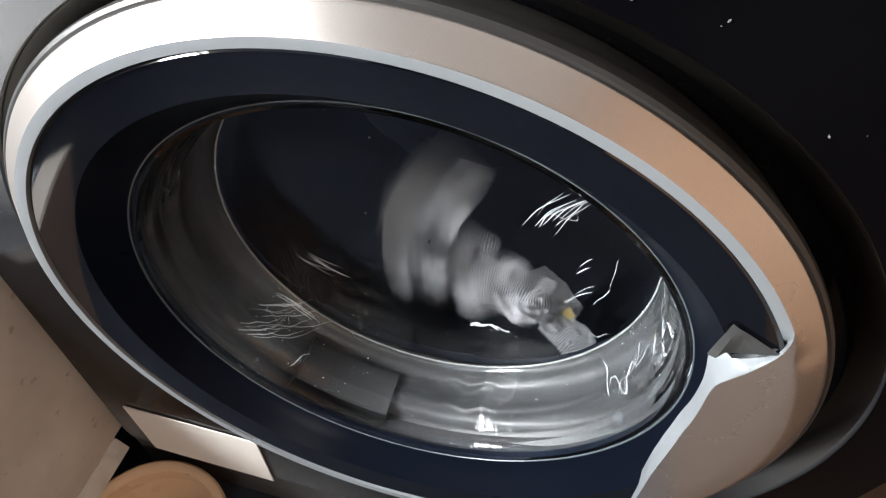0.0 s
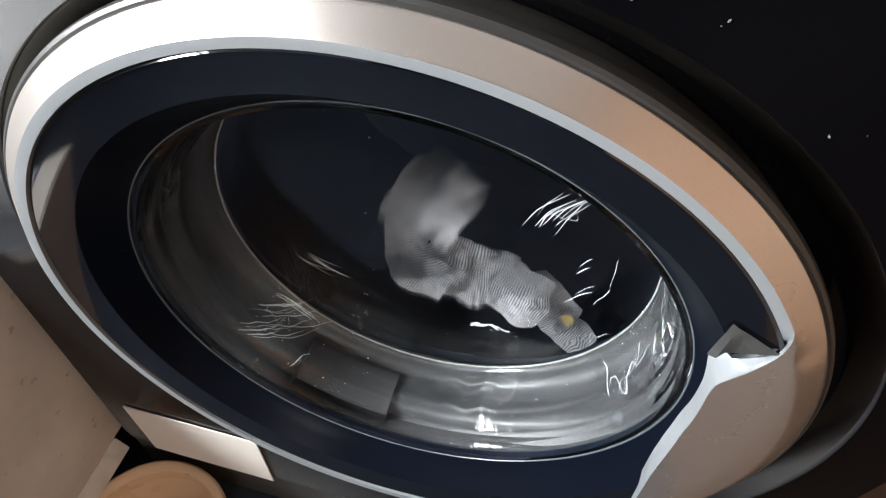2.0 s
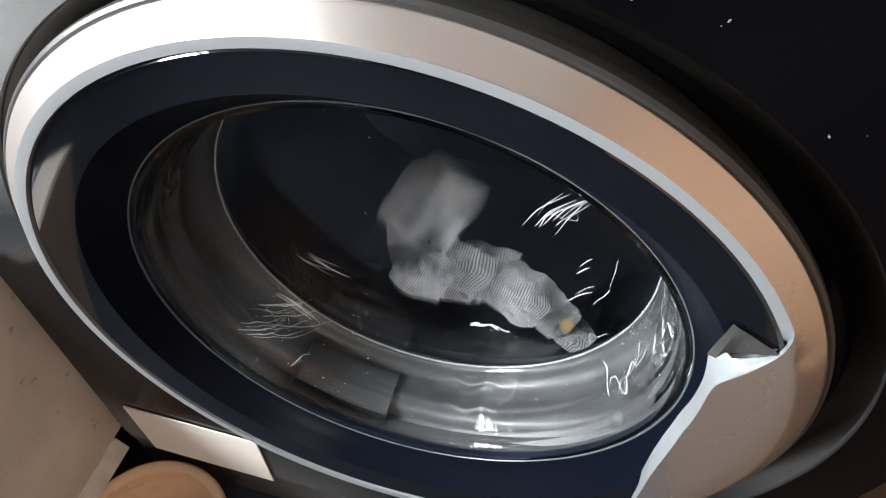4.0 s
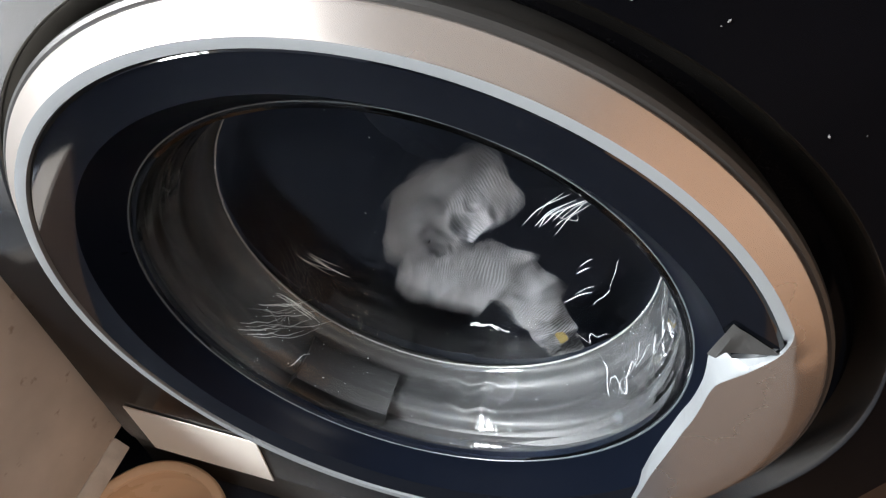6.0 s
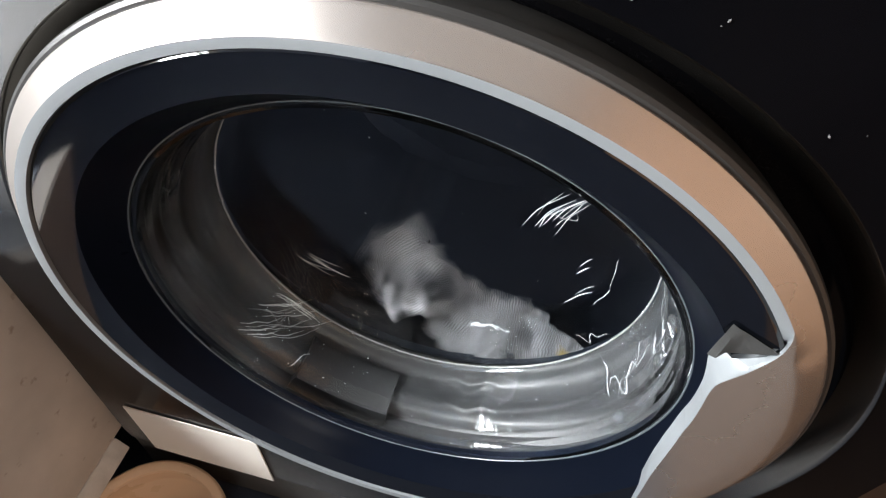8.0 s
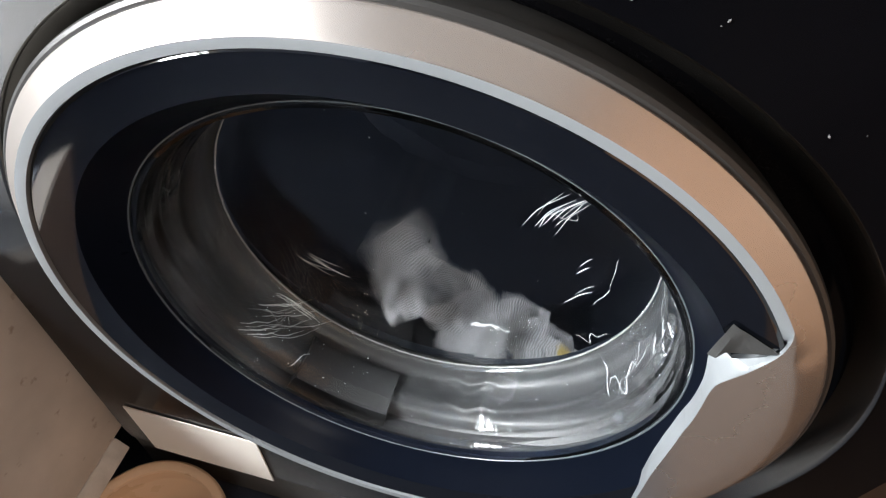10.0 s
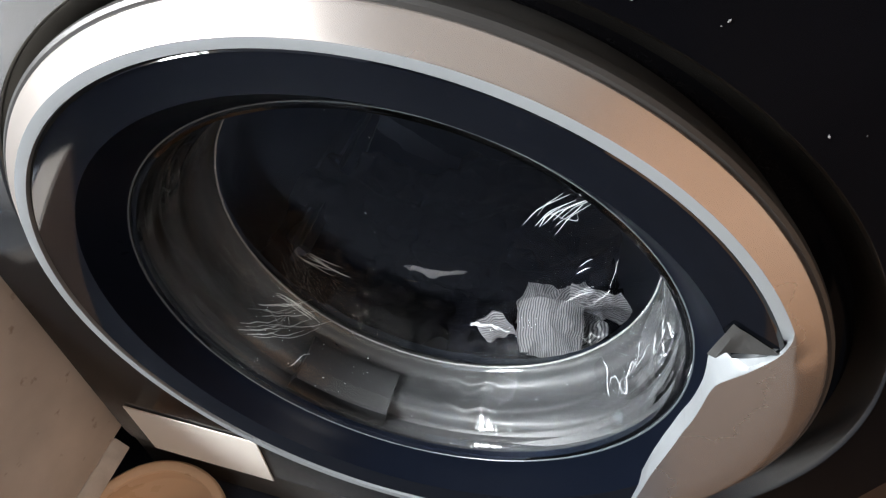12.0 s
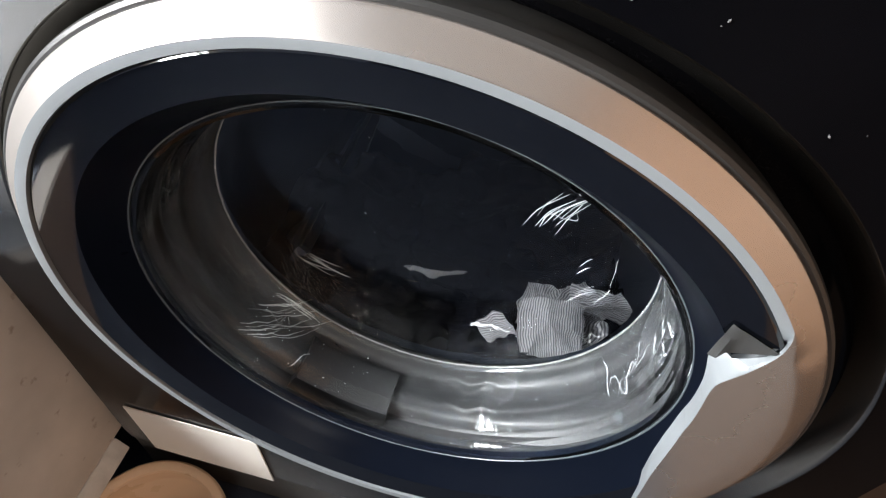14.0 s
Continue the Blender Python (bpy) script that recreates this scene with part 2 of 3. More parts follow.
def ring_outline():
    """Points round the door: the foot and the lip of the bevelled strip and the outer edge, with the grip cut across one side."""
    lip = [(35.9, .2109), (33.8, .2085), (31.5, .2034), (29.6, .1965), (27.8, .1894), (26.2, .1823), (24.7, .1770), (22.6, .1740), (19.5, .1716), (13, .1680), (6, .1655), (-4, .1666), (-14, .1730), (-24, .1872), (-33, .2075), (-36, .2109)]
    foot = [(33.0, .2060, .004), (30.4, .2045, .010), (28.8, .1950, .012), (28.7, .1859, .012), (29.0, .1795, .012), (27.2, .1748, .012), (23.4, .1728, .012), (20.6, .1716, .012), (18.2, .1704, .012), (12, .1672, .012), (6, .1645, .012), (-4, .1652, .012), (-14, .1722, .012), (-25, .1880, .012), (-34, .2040, .008), (-37, .2060, .003)]
    rows = []
    fine = 6

    def spline(pts, u):
        i = min(int(u), len(pts) - 2)
        t = u - i
        p0, p1, p2, p3 = (Vector((*pts[max(0, min(len(pts) - 1, i + k))], 0)[:3]) for k in (-1, 0, 1, 2))
        return 0.5 * ((2 * p1) + (p2 - p0) * t + (2 * p0 - 5 * p1 + 4 * p2 - p3) * t * t + (3 * p1 - p0 - 3 * p2 + p3) * t * t * t)

    n = len(lip)
    for k in range((n - 1) * fine + 1):
        u = k / fine
        a, r, _ = spline(lip, u)
        fa, fr, fy = spline(foot, u)
        rows.append((fa, fr, fy, a, r, 0.0))
    a = -37.5
    while a > -323.2:
        rows.append((a, .2060, .001, a, .2109, 0.0))
        a -= 1.5
    return rows


def door_ring():
    strip, face = bmesh.new(), bmesh.new()
    rows = ring_outline()

    def pt(a, r, y):
        return (r * math.cos(radians(a)), y, AX + r * math.sin(radians(a)))

    sv, fv = [], []
    n = len(rows)
    for i, (fa, fr, fy, a, r, y) in enumerate(rows):
        sv.append([strip.verts.new(pt(*q)) for q in ((fa, fr + 0.012 * smoothstep(0.005, 0.0118, fy), fy + 0.018), (fa, fr, fy), (fa * .2 + a * .8, fr * .2 + r * .8, fy * .1), (a, r, y))])
        oa = 36 - (i / 90 * 73.5) if i <= 90 else a
        plain = smoothstep(0.2040, 0.2109, r)
        y1 = 0.0001 - 0.0007 * (1 - plain)
        rf = r + max(0.00015, 0.2078 - r)
        prof = [(a, r, y)]
        for u in (0.3, 0.65, 1.0):
            prof.append((a + (oa - a) * u, r + (rf - r) * u, y1 * u))
        for u in (0.08, 0.18, 0.32, 0.5, 0.7, 0.88, 1.0):
            prof.append((oa, rf + (0.2210 - rf) * u, y1 + (0.0087 - y1) * u ** (1.3 - 0.3 * plain)))
        prof += [(oa, 0.2214, 0.0094), (oa, 0.2208, 0.0102)]
        fv.append([face.verts.new(pt(*q)) for q in prof])
    for bm, vv in ((strip, sv), (face, fv)):
        for i in range(n):
            p, q = vv[i], vv[(i + 1) % n]
            for k in range(len(p) - 1):
                bm.faces.new((p[k], q[k], q[k + 1], p[k + 1]))
    return strip, face


def washing_machine():
    wm = tagged(new("washing_machine"), "black front-loading washing machine with a silver ringed round door", "washing machine")
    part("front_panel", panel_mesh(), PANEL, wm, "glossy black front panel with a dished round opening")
    part("side_panel", box(-0.2955, -0.2935, 0.0555, 0.60, 0.03, 0.838), BLACK, wm)
    part("side_panel", box(0.2935, 0.2955, 0.0555, 0.60, 0.03, 0.838), BLACK, wm)
    part("back_panel", box(-0.2930, 0.2930, 0.585, 0.60, 0.03, 0.838), BLACK, wm)
    part("base", box(-0.2930, 0.2930, 0.060, 0.584, 0.03, 0.045), BLACK, wm)
    part("worktop", box(-0.2955, 0.2955, 0.012, 0.60, 0.8405, 0.868, 0.005), BLACK, wm)
    part("kick_panel", box(-0.2945, 0.2945, 0.0235, 0.055, 0.008, 0.0855, 0.003), KICK, wm, "black kick panel under a narrow seam")
    for x in (-0.25, 0.25):
        for y in (0.1, 0.54):
            part("foot", box(x - 0.02, x + 0.02, y - 0.02, y + 0.02, 0.0, 0.0299, 0.004), BLACK, wm)
    dish = [(0.2460, 0.0202), (0.2450, 0.0208), (0.2442, 0.0222), (0.2355, 0.0335), (0.2345, 0.0350)]
    part("dish_slope", revolve(dish, 192, cx=0.0072, cz=AX - 0.0124), DISH, wm, "dull grey satin slope round the door")
    part("dish_floor", revolve([(0.2345, 0.0350), (0.2325, 0.0365), (0.2285, 0.0375), (0.215, 0.038), (0.213, 0.040), (0.211, 0.06)], 192, cx=0.0072, cz=AX - 0.0124), BLACK, wm)
    strip, face = door_ring()
    door = part("door", face, SILVER, wm, "silver painted door ring with a cut-out grip")
    door.data.set_sharp_from_angle(angle=radians(85))
    part("back_ring", revolve([(.2200, .0099), (.2228, .0102), (.2242, .0115), (.2246, .0140), (.2240, .0175), (.2195, .0190), (.2190, .0365)], 192), DARK_GREY, door, "dark grey plastic back ring")
    part("bevel_strip", strip, STRIP, door, "pale satin bevelled strip")
    part("door_cover", revolve([(.2057, .030), (.2057, .0035), (.2040, .0025), (.195, .0042), (.1845, .0064)]), COVER, door, "glossy black door cover")
    part("cover_lip", revolve([(.1845, .0064), (.1765, .0165), (.1688, .0262), (.1675, .0270), (.1675, .034)]), LIP, door, "black inner slope of the cover")
    # the moulded web inside the grip
    web = bmesh.new()
    low, peak, side = Vector((0.1500, 0.0055, AX + 0.0900)), Vector((0.1512, 0.0042, AX + 0.1150)), Vector((0.1745, 0.0008, AX + 0.1060))
    grid = {}
    m = 8
    for i in range(m + 1):
        for j in range(m + 1 - i):
            u, v = i / m, j / m
            c = low + (side - low) * u + (peak - low) * v * (1 - 0.35 * u * (1 - u - v))
            c.y -= 0.0035 * math.exp(-((u - 0.10) / 0.10) ** 2) * (1 - v)
            grid[i, j] = web.verts.new(c)
    for i in range(m):
        for j in range(m - i):
            web.faces.new((grid[i, j], grid[i + 1, j], grid[i, j + 1]))
            if i + j < m - 1:
                web.faces.new((grid[i + 1, j], grid[i + 1, j + 1], grid[i, j + 1]))
    bmesh.ops.solidify(web, geom=web.faces[:], thickness=-0.0015)
    part("grip_web", web, GRIP, door, "grey plastic web inside the grip")
    outer = [(.1672, .0275), (.1670, .032), (.1662, .040), (.1640, .060), (.1615, .080), (.1600, .090), (.1590, .0960), (.1572, .1020), (.1545, .1050), (.151, .1064), (.138, .1070), (.110, .1078), (.070, .1086), (.030, .1090), (.0005, .1091)]
    inner = [(.1655, .0268), (.1635, .0278), (.1626, .0310), (.1624, .0335), (.1620, .0350), (.1606, .0382), (.1603, .0400), (.1602, .0440), (.1600, .0460), (.1594, .0480), (.1553, .0578), (.1548, .0600), (.1546, .066), (.1544, .076), (.1543, .088), (.1538, .0945), (.1532, .0975), (.1522, .0995), (.1505, .1008), (.1475, .1014), (.137, .1018), (.110, .1026), (.070, .1034), (.030, .1038), (.0005, .1039)]
    ripples = []
    for (r0, y0), (r1, y1) in zip(inner, inner[1:]):
        steps = max(1, round((y1 - y0) / 0.0012)) if 0.059 < y0 < 0.09 else 1
        for k in range(steps):
            y = y0 + (y1 - y0) * k / steps
            ripples.append((r0 + (r1 - r0) * k / steps + (0.00005 * math.sin(y * 700) if 0.06 < y < 0.094 else 0.0), y))
    inner = ripples + inner[-1:]
    bowl_mesh = revolve(outer + inner[::-1], 480, closed=True)
    for v in bowl_mesh.verts:
        q, a = math.hypot(v.co.x, v.co.z - AX), math.degrees(math.atan2(v.co.z - AX, v.co.x))
        if 0.150 < q < 0.1562 and 0.0575 < v.co.y < 0.097:
            # pressed waves in the glass, strong in two places
            g = sum(h * math.exp(-((a - c) / w) ** 2) for c, w, h in ((-70, 7, 1.7), (-136, 11, 1.0)))
            g *= smoothstep(0.0575, 0.063, v.co.y) * (1 - smoothstep(0.090, 0.097, v.co.y))
            k = 1 - 0.00038 * g * math.sin(v.co.y * 560 + 1.6 * math.sin(radians(a) * 34)) / q
            v.co.x, v.co.z = v.co.x * k, AX + (v.co.z - AX) * k
    bowl = part("glass_bowl", bowl_mesh, GLASS, door, "clear glass door bowl")
    bowl.visible_shadow = False

    def bead(radius, y, r):
        return revolve([(radius + r * math.cos(k * math.pi / 4), y + r * math.sin(k * math.pi / 4)) for k in range(8)], 192, closed=True)

    part("ground_edge", bead(0.1566, 0.1058, 0.0013), EDGE_STEEL, door, "bright ground edge of the glass")
    part("rim_edge", bead(0.1677, 0.0272, 0.0006), RIM, door)
    gasket = part("door_gasket", revolve([(.211, .036), (.205, .034), (.196, .036), (.192, .045), (.1935, .050), (.1925, .054), (.1935, .058), (.1915, .063), (.188, .066), (.1840, .0685), (.1828, .071), (.1824, .0745), (.1828, .078), (.1842, .082), (.1852, .086), (.1852, .090), (.1854, .0935), (.1848, .0975), (.1835, .100), (.1800, .1045), (.176, .106), (.171, .112), (.170, .120), (.178, .124), (.20, .128)]), RUBBER, wm, "grey folded rubber door gasket")
    # a thicker tab on the gasket, by the drain
    bm = bmesh.new()
    rows = []
    for k in range(25):
        a = radians(-122 + 27 * k / 24)
        rows.append([bm.verts.new((r * math.cos(a), y, AX + r * math.sin(a))) for r, y in ((.1935, .052), (.1800, .053), (.1785, .056), (.1785, .088), (.1800, .091), (.1900, .093))])
    for p, q in zip(rows, rows[1:]):
        for k in range(5):
            bm.faces.new((p[k], q[k], q[k + 1], p[k + 1]))
    bm.faces.new(rows[0])
    bm.faces.new(rows[-1])
    part("drain_tab", bm, RUBBER, gasket, "thick rubber tab")
    return wm


machine = washing_machine()


def drum(parent):
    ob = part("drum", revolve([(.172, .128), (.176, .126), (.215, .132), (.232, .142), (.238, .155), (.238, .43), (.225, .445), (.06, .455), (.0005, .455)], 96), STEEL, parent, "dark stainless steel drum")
    ob.data.transform(Matrix.Translation((0, 0, -AX)))
    ob.location = (0, 0, AX)
    for k in range(3):
        bm = box(-0.022, 0.022, 0.17, 0.42, -0.238, -0.195, 0.012, 3)
        for v in bm.verts:
            if v.co.z > -0.215:
                v.co.x *= 0.55
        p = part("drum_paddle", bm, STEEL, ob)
        p.rotation_euler = (0, radians(120 * k + 20), 0)
    return ob


the_drum = drum(machine)


# ---- the laundry ----
def crumpled(width, height, seed, fold=0.02, thick=0.002, nx=56, ny=42, curl=0.0):
    """A creased piece of cloth, centred on its own origin, lying in x and z, with thickness along y."""
    bm = bmesh.new()
    uvl = bm.loops.layers.uv.new("UVMap")
    grid = []
    for i in range(nx + 1):
        col = []
        for j in range(ny + 1):
            u, v = i / nx - 0.5, j / ny - 0.5
            edge = 1 + 0.22 * noise.noise((math.atan2(v, u) * 1.3, seed, 4.1))
            x, z = u * width * edge * (1 - 0.45 * v * v), v * height * edge * (1 - 0.45 * u * u)
            s = Vector((x * 14 + seed * 3.1, z * 14, seed))
            y = fold * (noise.noise(s) + 0.75 * noise.noise(s * 2.3) + 0.38 * abs(noise.noise(s * 4.3)) + 0.14 * abs(noise.noise(s * 11)))
            x += 0.35 * fold * noise.noise(s * 1.7 + Vector((9, 2, 5)))
            z += 0.35 * fold * noise.noise(s * 1.7 + Vector((1, 7, 3)))
            y += curl * (u * u + 0.6 * v * v) * 4
            col.append((bm.verts.new((x, y, z)), (u * width, v * height)))
        grid.append(col)
    for i in range(nx):
        for j in range(ny):
            q = (grid[i][j], grid[i + 1][j], grid[i + 1][j + 1], grid[i][j + 1])
            f = bm.faces.new([v for v, _ in q])
            for loop, (_, uv) in zip(f.loops, q):
                loop[uvl].uv = uv
    bmesh.ops.solidify(bm, geom=bm.faces[:], thickness=thick)
    return bm


PIVOT = (0.05, 0.155, 0.335)


def laundry():
    shirt = tagged(new("striped_shirt"), "grey and off-white finely striped crumpled shirt tumbling in the drum", "shirt")
    shirt.location = PIVOT
    sizes = (("sleeve", 0.054, 0.060, 0.019), ("shirt_back", 0.060, 0.068, 0.020), ("shirt_body", 0.060, 0.056, 0.012), ("shirt_body", 0.060, 0.062, 0.019), ("shirt_body", 0.056, 0.056, 0.018),
             ("shirt_tail", 0.056, 0.050, 0.018), ("shirt_tail", 0.055, 0.046, 0.016), ("shirt_hem", 0.054, 0.042, 0.015), ("sleeve", 0.046, 0.030, 0.008))
    pieces = [part(name, crumpled(w, h, 1.0 + k, 0.8 * fold, 0.0012, curl=0.003), STRIPED, shirt) for k, (name, w, h, fold) in enumerate(sizes)]
    part("printed_patch", crumpled(0.010, 0.009, 16.0, 0.003, nx=10, ny=8), YELLOW, pieces[7], "small yellow patch").location = (0.018, -0.009, 0.004)
    dark = []
    for k, (w, h) in enumerate(((0.24, 0.20), (0.24, 0.20), (0.24, 0.18), (0.20, 0.16))):
        g = tagged(part("dark_garment", crumpled(w, h, 7.0 + k, 0.020, 0.003), DARK_CLOTH), "black crumpled garment at the bottom of the drum", "garment", "dark laundry")
        dark.append(g)
    return shirt, pieces, dark


shirt, shirt_parts, dark_garments = laundry()


def streak_mesh(strokes, place, seed):
    """Thin wavering white lines that model glints. strokes: (u, v, length, direction in degrees, hook); place turns (u,
    v) into a point on the glass.
    """
    rng = random.Random(seed)
    bm = bmesh.new()
    for u0, v0, length, way, hook in strokes:
        rings, turn = [], radians(way)
        u, v = u0, v0
        bend, w0 = (-1) ** seed * rng.uniform(0.42, 0.62), rng.uniform(0.00014, 0.00036)
        for k in range(15):
            t = k / 14
            here = turn + bend * t + (hook * max(0.0, t - 0.7) * 9) + 0.10 * math.sin(t * 9 + seed)
            u, v = u + length / 14 * math.cos(here), v + length / 14 * math.sin(here)
            c = Vector(place(u, v))
            w = w0 * (0.25 + math.sin(math.pi * (0.08 + 0.84 * t)))
            rings.append([bm.verts.new(c + Vector(d) * w) for d in ((1, 0, 0.3), (0, 1, 0), (-1, 0, -0.3), (0, -1, 0))])
        for p, q in zip(rings, rings[1:]):
            for k in range(4):
                bm.faces.new((p[k], q[k], q[(k + 1) % 4], p[(k + 1) % 4]))
    return bm


def on_wall(u, v):
    """u metres round the glass wall from its lowest line, v metres in from the front."""
    r = 0.1682 - (v - 0.0275) * 0.12
    a = -math.pi / 2 + u / 0.165
    return (r * math.cos(a), v, AX + r * math.sin(a))


def on_end(u, v):
    """u across and v up on the inner end of the bowl."""
    return (u, 0.1098, AX + v)


def patch(u0, u1, v0, v1, n, length, way, spread, seed):
    rng = random.Random(seed)
    return [(rng.uniform(u0, u1), rng.uniform(v0, v1), length * rng.uniform(0.5, 1.2), way + rng.uniform(-spread, spread), 0.0) for _ in range(n)]


def squiggle_mesh(lines, place, seed):
    """Wavy white lines that stand for reflections. lines: (u0, v0, u1, v1, waves, sway, thickness): a swaying line from
    one point to another.
    """
    rng = random.Random(seed)
    bm = bmesh.new()
    for u0, v0, u1, v1, waves, sway, thick in lines:
        rings, n = [], int(24 + 22 * waves)
        du, dv = u1 - u0, v1 - v0
        size = math.hypot(du, dv)
        phase = rng.uniform(0, 6.28)
        for k in range(n + 1):
            t = k / n
            grow = sway * (0.55 + 0.45 * math.sin(5 * t + phase))
            off = grow * (math.sin(2 * math.pi * waves * t) + 0.25 * math.sin(4.7 * math.pi * waves * t + phase))
            lag = 0.12 * grow * math.cos(2 * math.pi * waves * t)
            c = Vector(place(u0 + du * t + (-dv * off + du * lag) / size, v0 + dv * t + (du * off + dv * lag) / size))
            w = 0.7 * thick * (0.25 + 0.65 * abs(math.sin(3.1 * math.pi * waves * t + phase)) ** 0.7) * min(1.0, 8 * t + 0.2, 8 * (1 - t) + 0.2)
            rings.append([bm.verts.new(c + Vector(d) * w) for d in ((1, 0, 0.3), (0, 1, 0), (-1, 0, -0.3), (0, -1, 0))])
        for p, q in zip(rings, rings[1:]):
            for k in range(4):
                bm.faces.new((p[k], q[k], q[(k + 1) % 4], p[(k + 1) % 4]))
    return bm


# Reflections in the door glass, built as white strands on its surface.
def suds():
    top = tagged(new("glint_strands"), "thin white strands modelled as glints on the door glass", "suds", kind="stuff")
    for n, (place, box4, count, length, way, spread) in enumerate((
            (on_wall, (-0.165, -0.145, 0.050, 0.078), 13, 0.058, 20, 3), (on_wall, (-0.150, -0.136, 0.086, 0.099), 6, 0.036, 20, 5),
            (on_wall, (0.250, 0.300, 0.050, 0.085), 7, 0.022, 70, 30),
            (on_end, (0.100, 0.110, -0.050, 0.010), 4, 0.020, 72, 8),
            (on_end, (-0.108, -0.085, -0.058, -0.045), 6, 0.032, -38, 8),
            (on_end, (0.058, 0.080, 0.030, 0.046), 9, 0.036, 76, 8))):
        part("streak", streak_mesh(patch(*box4, count, length, way, spread, n + 5), place, n), GLINT_DROP, top)
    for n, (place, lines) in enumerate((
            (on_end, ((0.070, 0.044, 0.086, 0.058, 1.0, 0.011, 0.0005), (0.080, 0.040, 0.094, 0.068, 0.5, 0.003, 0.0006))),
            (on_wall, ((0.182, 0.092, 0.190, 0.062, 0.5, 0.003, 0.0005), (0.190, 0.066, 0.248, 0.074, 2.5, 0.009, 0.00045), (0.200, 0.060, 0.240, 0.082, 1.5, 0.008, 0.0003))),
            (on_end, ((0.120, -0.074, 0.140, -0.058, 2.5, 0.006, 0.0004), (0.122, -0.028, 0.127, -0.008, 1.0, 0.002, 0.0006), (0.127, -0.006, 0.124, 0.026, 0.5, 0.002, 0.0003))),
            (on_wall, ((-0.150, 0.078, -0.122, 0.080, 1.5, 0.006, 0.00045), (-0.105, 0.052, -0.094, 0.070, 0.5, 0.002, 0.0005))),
            # a highlight low on the bowl's end, as thicker strands
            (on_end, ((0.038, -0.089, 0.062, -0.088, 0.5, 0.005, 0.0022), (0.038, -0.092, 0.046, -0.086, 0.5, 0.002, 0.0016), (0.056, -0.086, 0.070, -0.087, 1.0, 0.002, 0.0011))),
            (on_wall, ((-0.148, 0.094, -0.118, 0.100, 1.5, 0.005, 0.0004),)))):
        part("streak", squiggle_mesh(lines, place, 30 + n), GLINT_DROP, top)


def drops():
    """Small dried drops scattered over the door glass."""
    rng = random.Random(21)
    top = tagged(new("dried_drops"), "tiny dried water drops on the door glass", "drops", kind="stuff")
    bm = bmesh.new()
    for _ in range(150):
        if rng.random() < 0.7:
            c = on_wall(rng.uniform(-0.17, 0.20), rng.uniform(0.032, 0.094))
        else:
            a, r = rng.uniform(0, 6.28), 0.145 * math.sqrt(rng.random())
            c = on_end(r * math.cos(a), r * math.sin(a))
        size = 0.00012 + 0.0005 * rng.random() ** 5
        bmesh.ops.create_icosphere(bm, subdivisions=1, radius=size, matrix=Matrix.Translation(c) @ Matrix.Diagonal((rng.uniform(0.8, 2), rng.uniform(0.6, 1.4), 1, 1)))
    part("drop", bm, GLINT_DROP, top)


suds()
drops()


# ---- what stands beside the machine ----
def ragged_strip():
    """A worn strip of edging along the foot of the side panel, leaning out, with a chipped upper line."""
    bm = bmesh.new()
    rows = []
    for k in range(61):
        y = -0.165 + 0.178 * k / 60
        chip = 0.0022 * noise.noise((y * 90, 0, 3)) + 0.0012 * noise.noise((y * 260, 1, 3))
        rows.append([bm.verts.new(q) for q in ((-0.320, y, 0.094), (-0.3032, y, 0.0945 + chip), (-0.3008, y, 0.0920 + chip), (-0.2940, y, 0.0790 + 0.6 * chip), (-0.2935, y, 0.0745), (-0.296, y, 0.072), (-0.320, y, 0.072))])
    for p, q in zip(rows, rows[1:]):
        for k in range(7):
            bm.faces.new((p[k], q[k], q[(k + 1) % 7], p[(k + 1) % 7]))
    bm.faces.new(rows[0])
    bm.faces.new(rows[-1])
    return bm


def side_cabinet():
    c = tagged(new("low_cabinet"), "beige painted low cabinet with a stained side panel", "cabinet")
    # a board with its upper front corner cut away
    bm = bmesh.new()
    outline = ((-0.165, 0.0935), (0.30, 0.0935), (0.30, 0.40), (0.012, 0.40), (-0.010, 0.350), (-0.06, 0.315), (-0.165, 0.305))
    near, far = ([bm.verts.new((x, y, z)) for y, z in outline] for x in (-0.304, -0.325))
    bm.faces.new(near)
    bm.faces.new(far[::-1])
    for k in range(len(outline)):
        j = (k + 1) % len(outline)
        bm.faces.new((near[k], far[k], far[j], near[j]))
    bmesh.ops.bevel(bm, geom=bm.edges[:], offset=0.0015, segments=2, affect="EDGES")
    part("side_panel", bm, BEIGE, c, "stained beige side panel")
    part("edge_strip", ragged_strip(), EDGE, c, "worn whitish bottom edging")
    part("body", box(-0.695, -0.326, -0.15, 0.30, 0.10, 0.290, 0.003), BEIGE, c)
    part("worktop", box(-0.696, -0.326, -0.165, 0.30, 0.292, 0.303, 0.002), WORKTOP, c, "dark blue-grey laminate top")
    part("foot", box(-0.69, -0.36, -0.11, 0.28, 0.0, 0.099, 0.003), BLACK, c)


def card():
    bm = box(-0.0675, 0.0675, -0.0006, 0.0006, 0, 0.099)
    ob = tagged(part("white_card", bm, CARD, smooth=False), "plain off-white paper card stuck on the black panel", "card")
    ob.matrix_world = pose(-0.1945, 0.0182, 0.0865, 0, -1.2, 0)


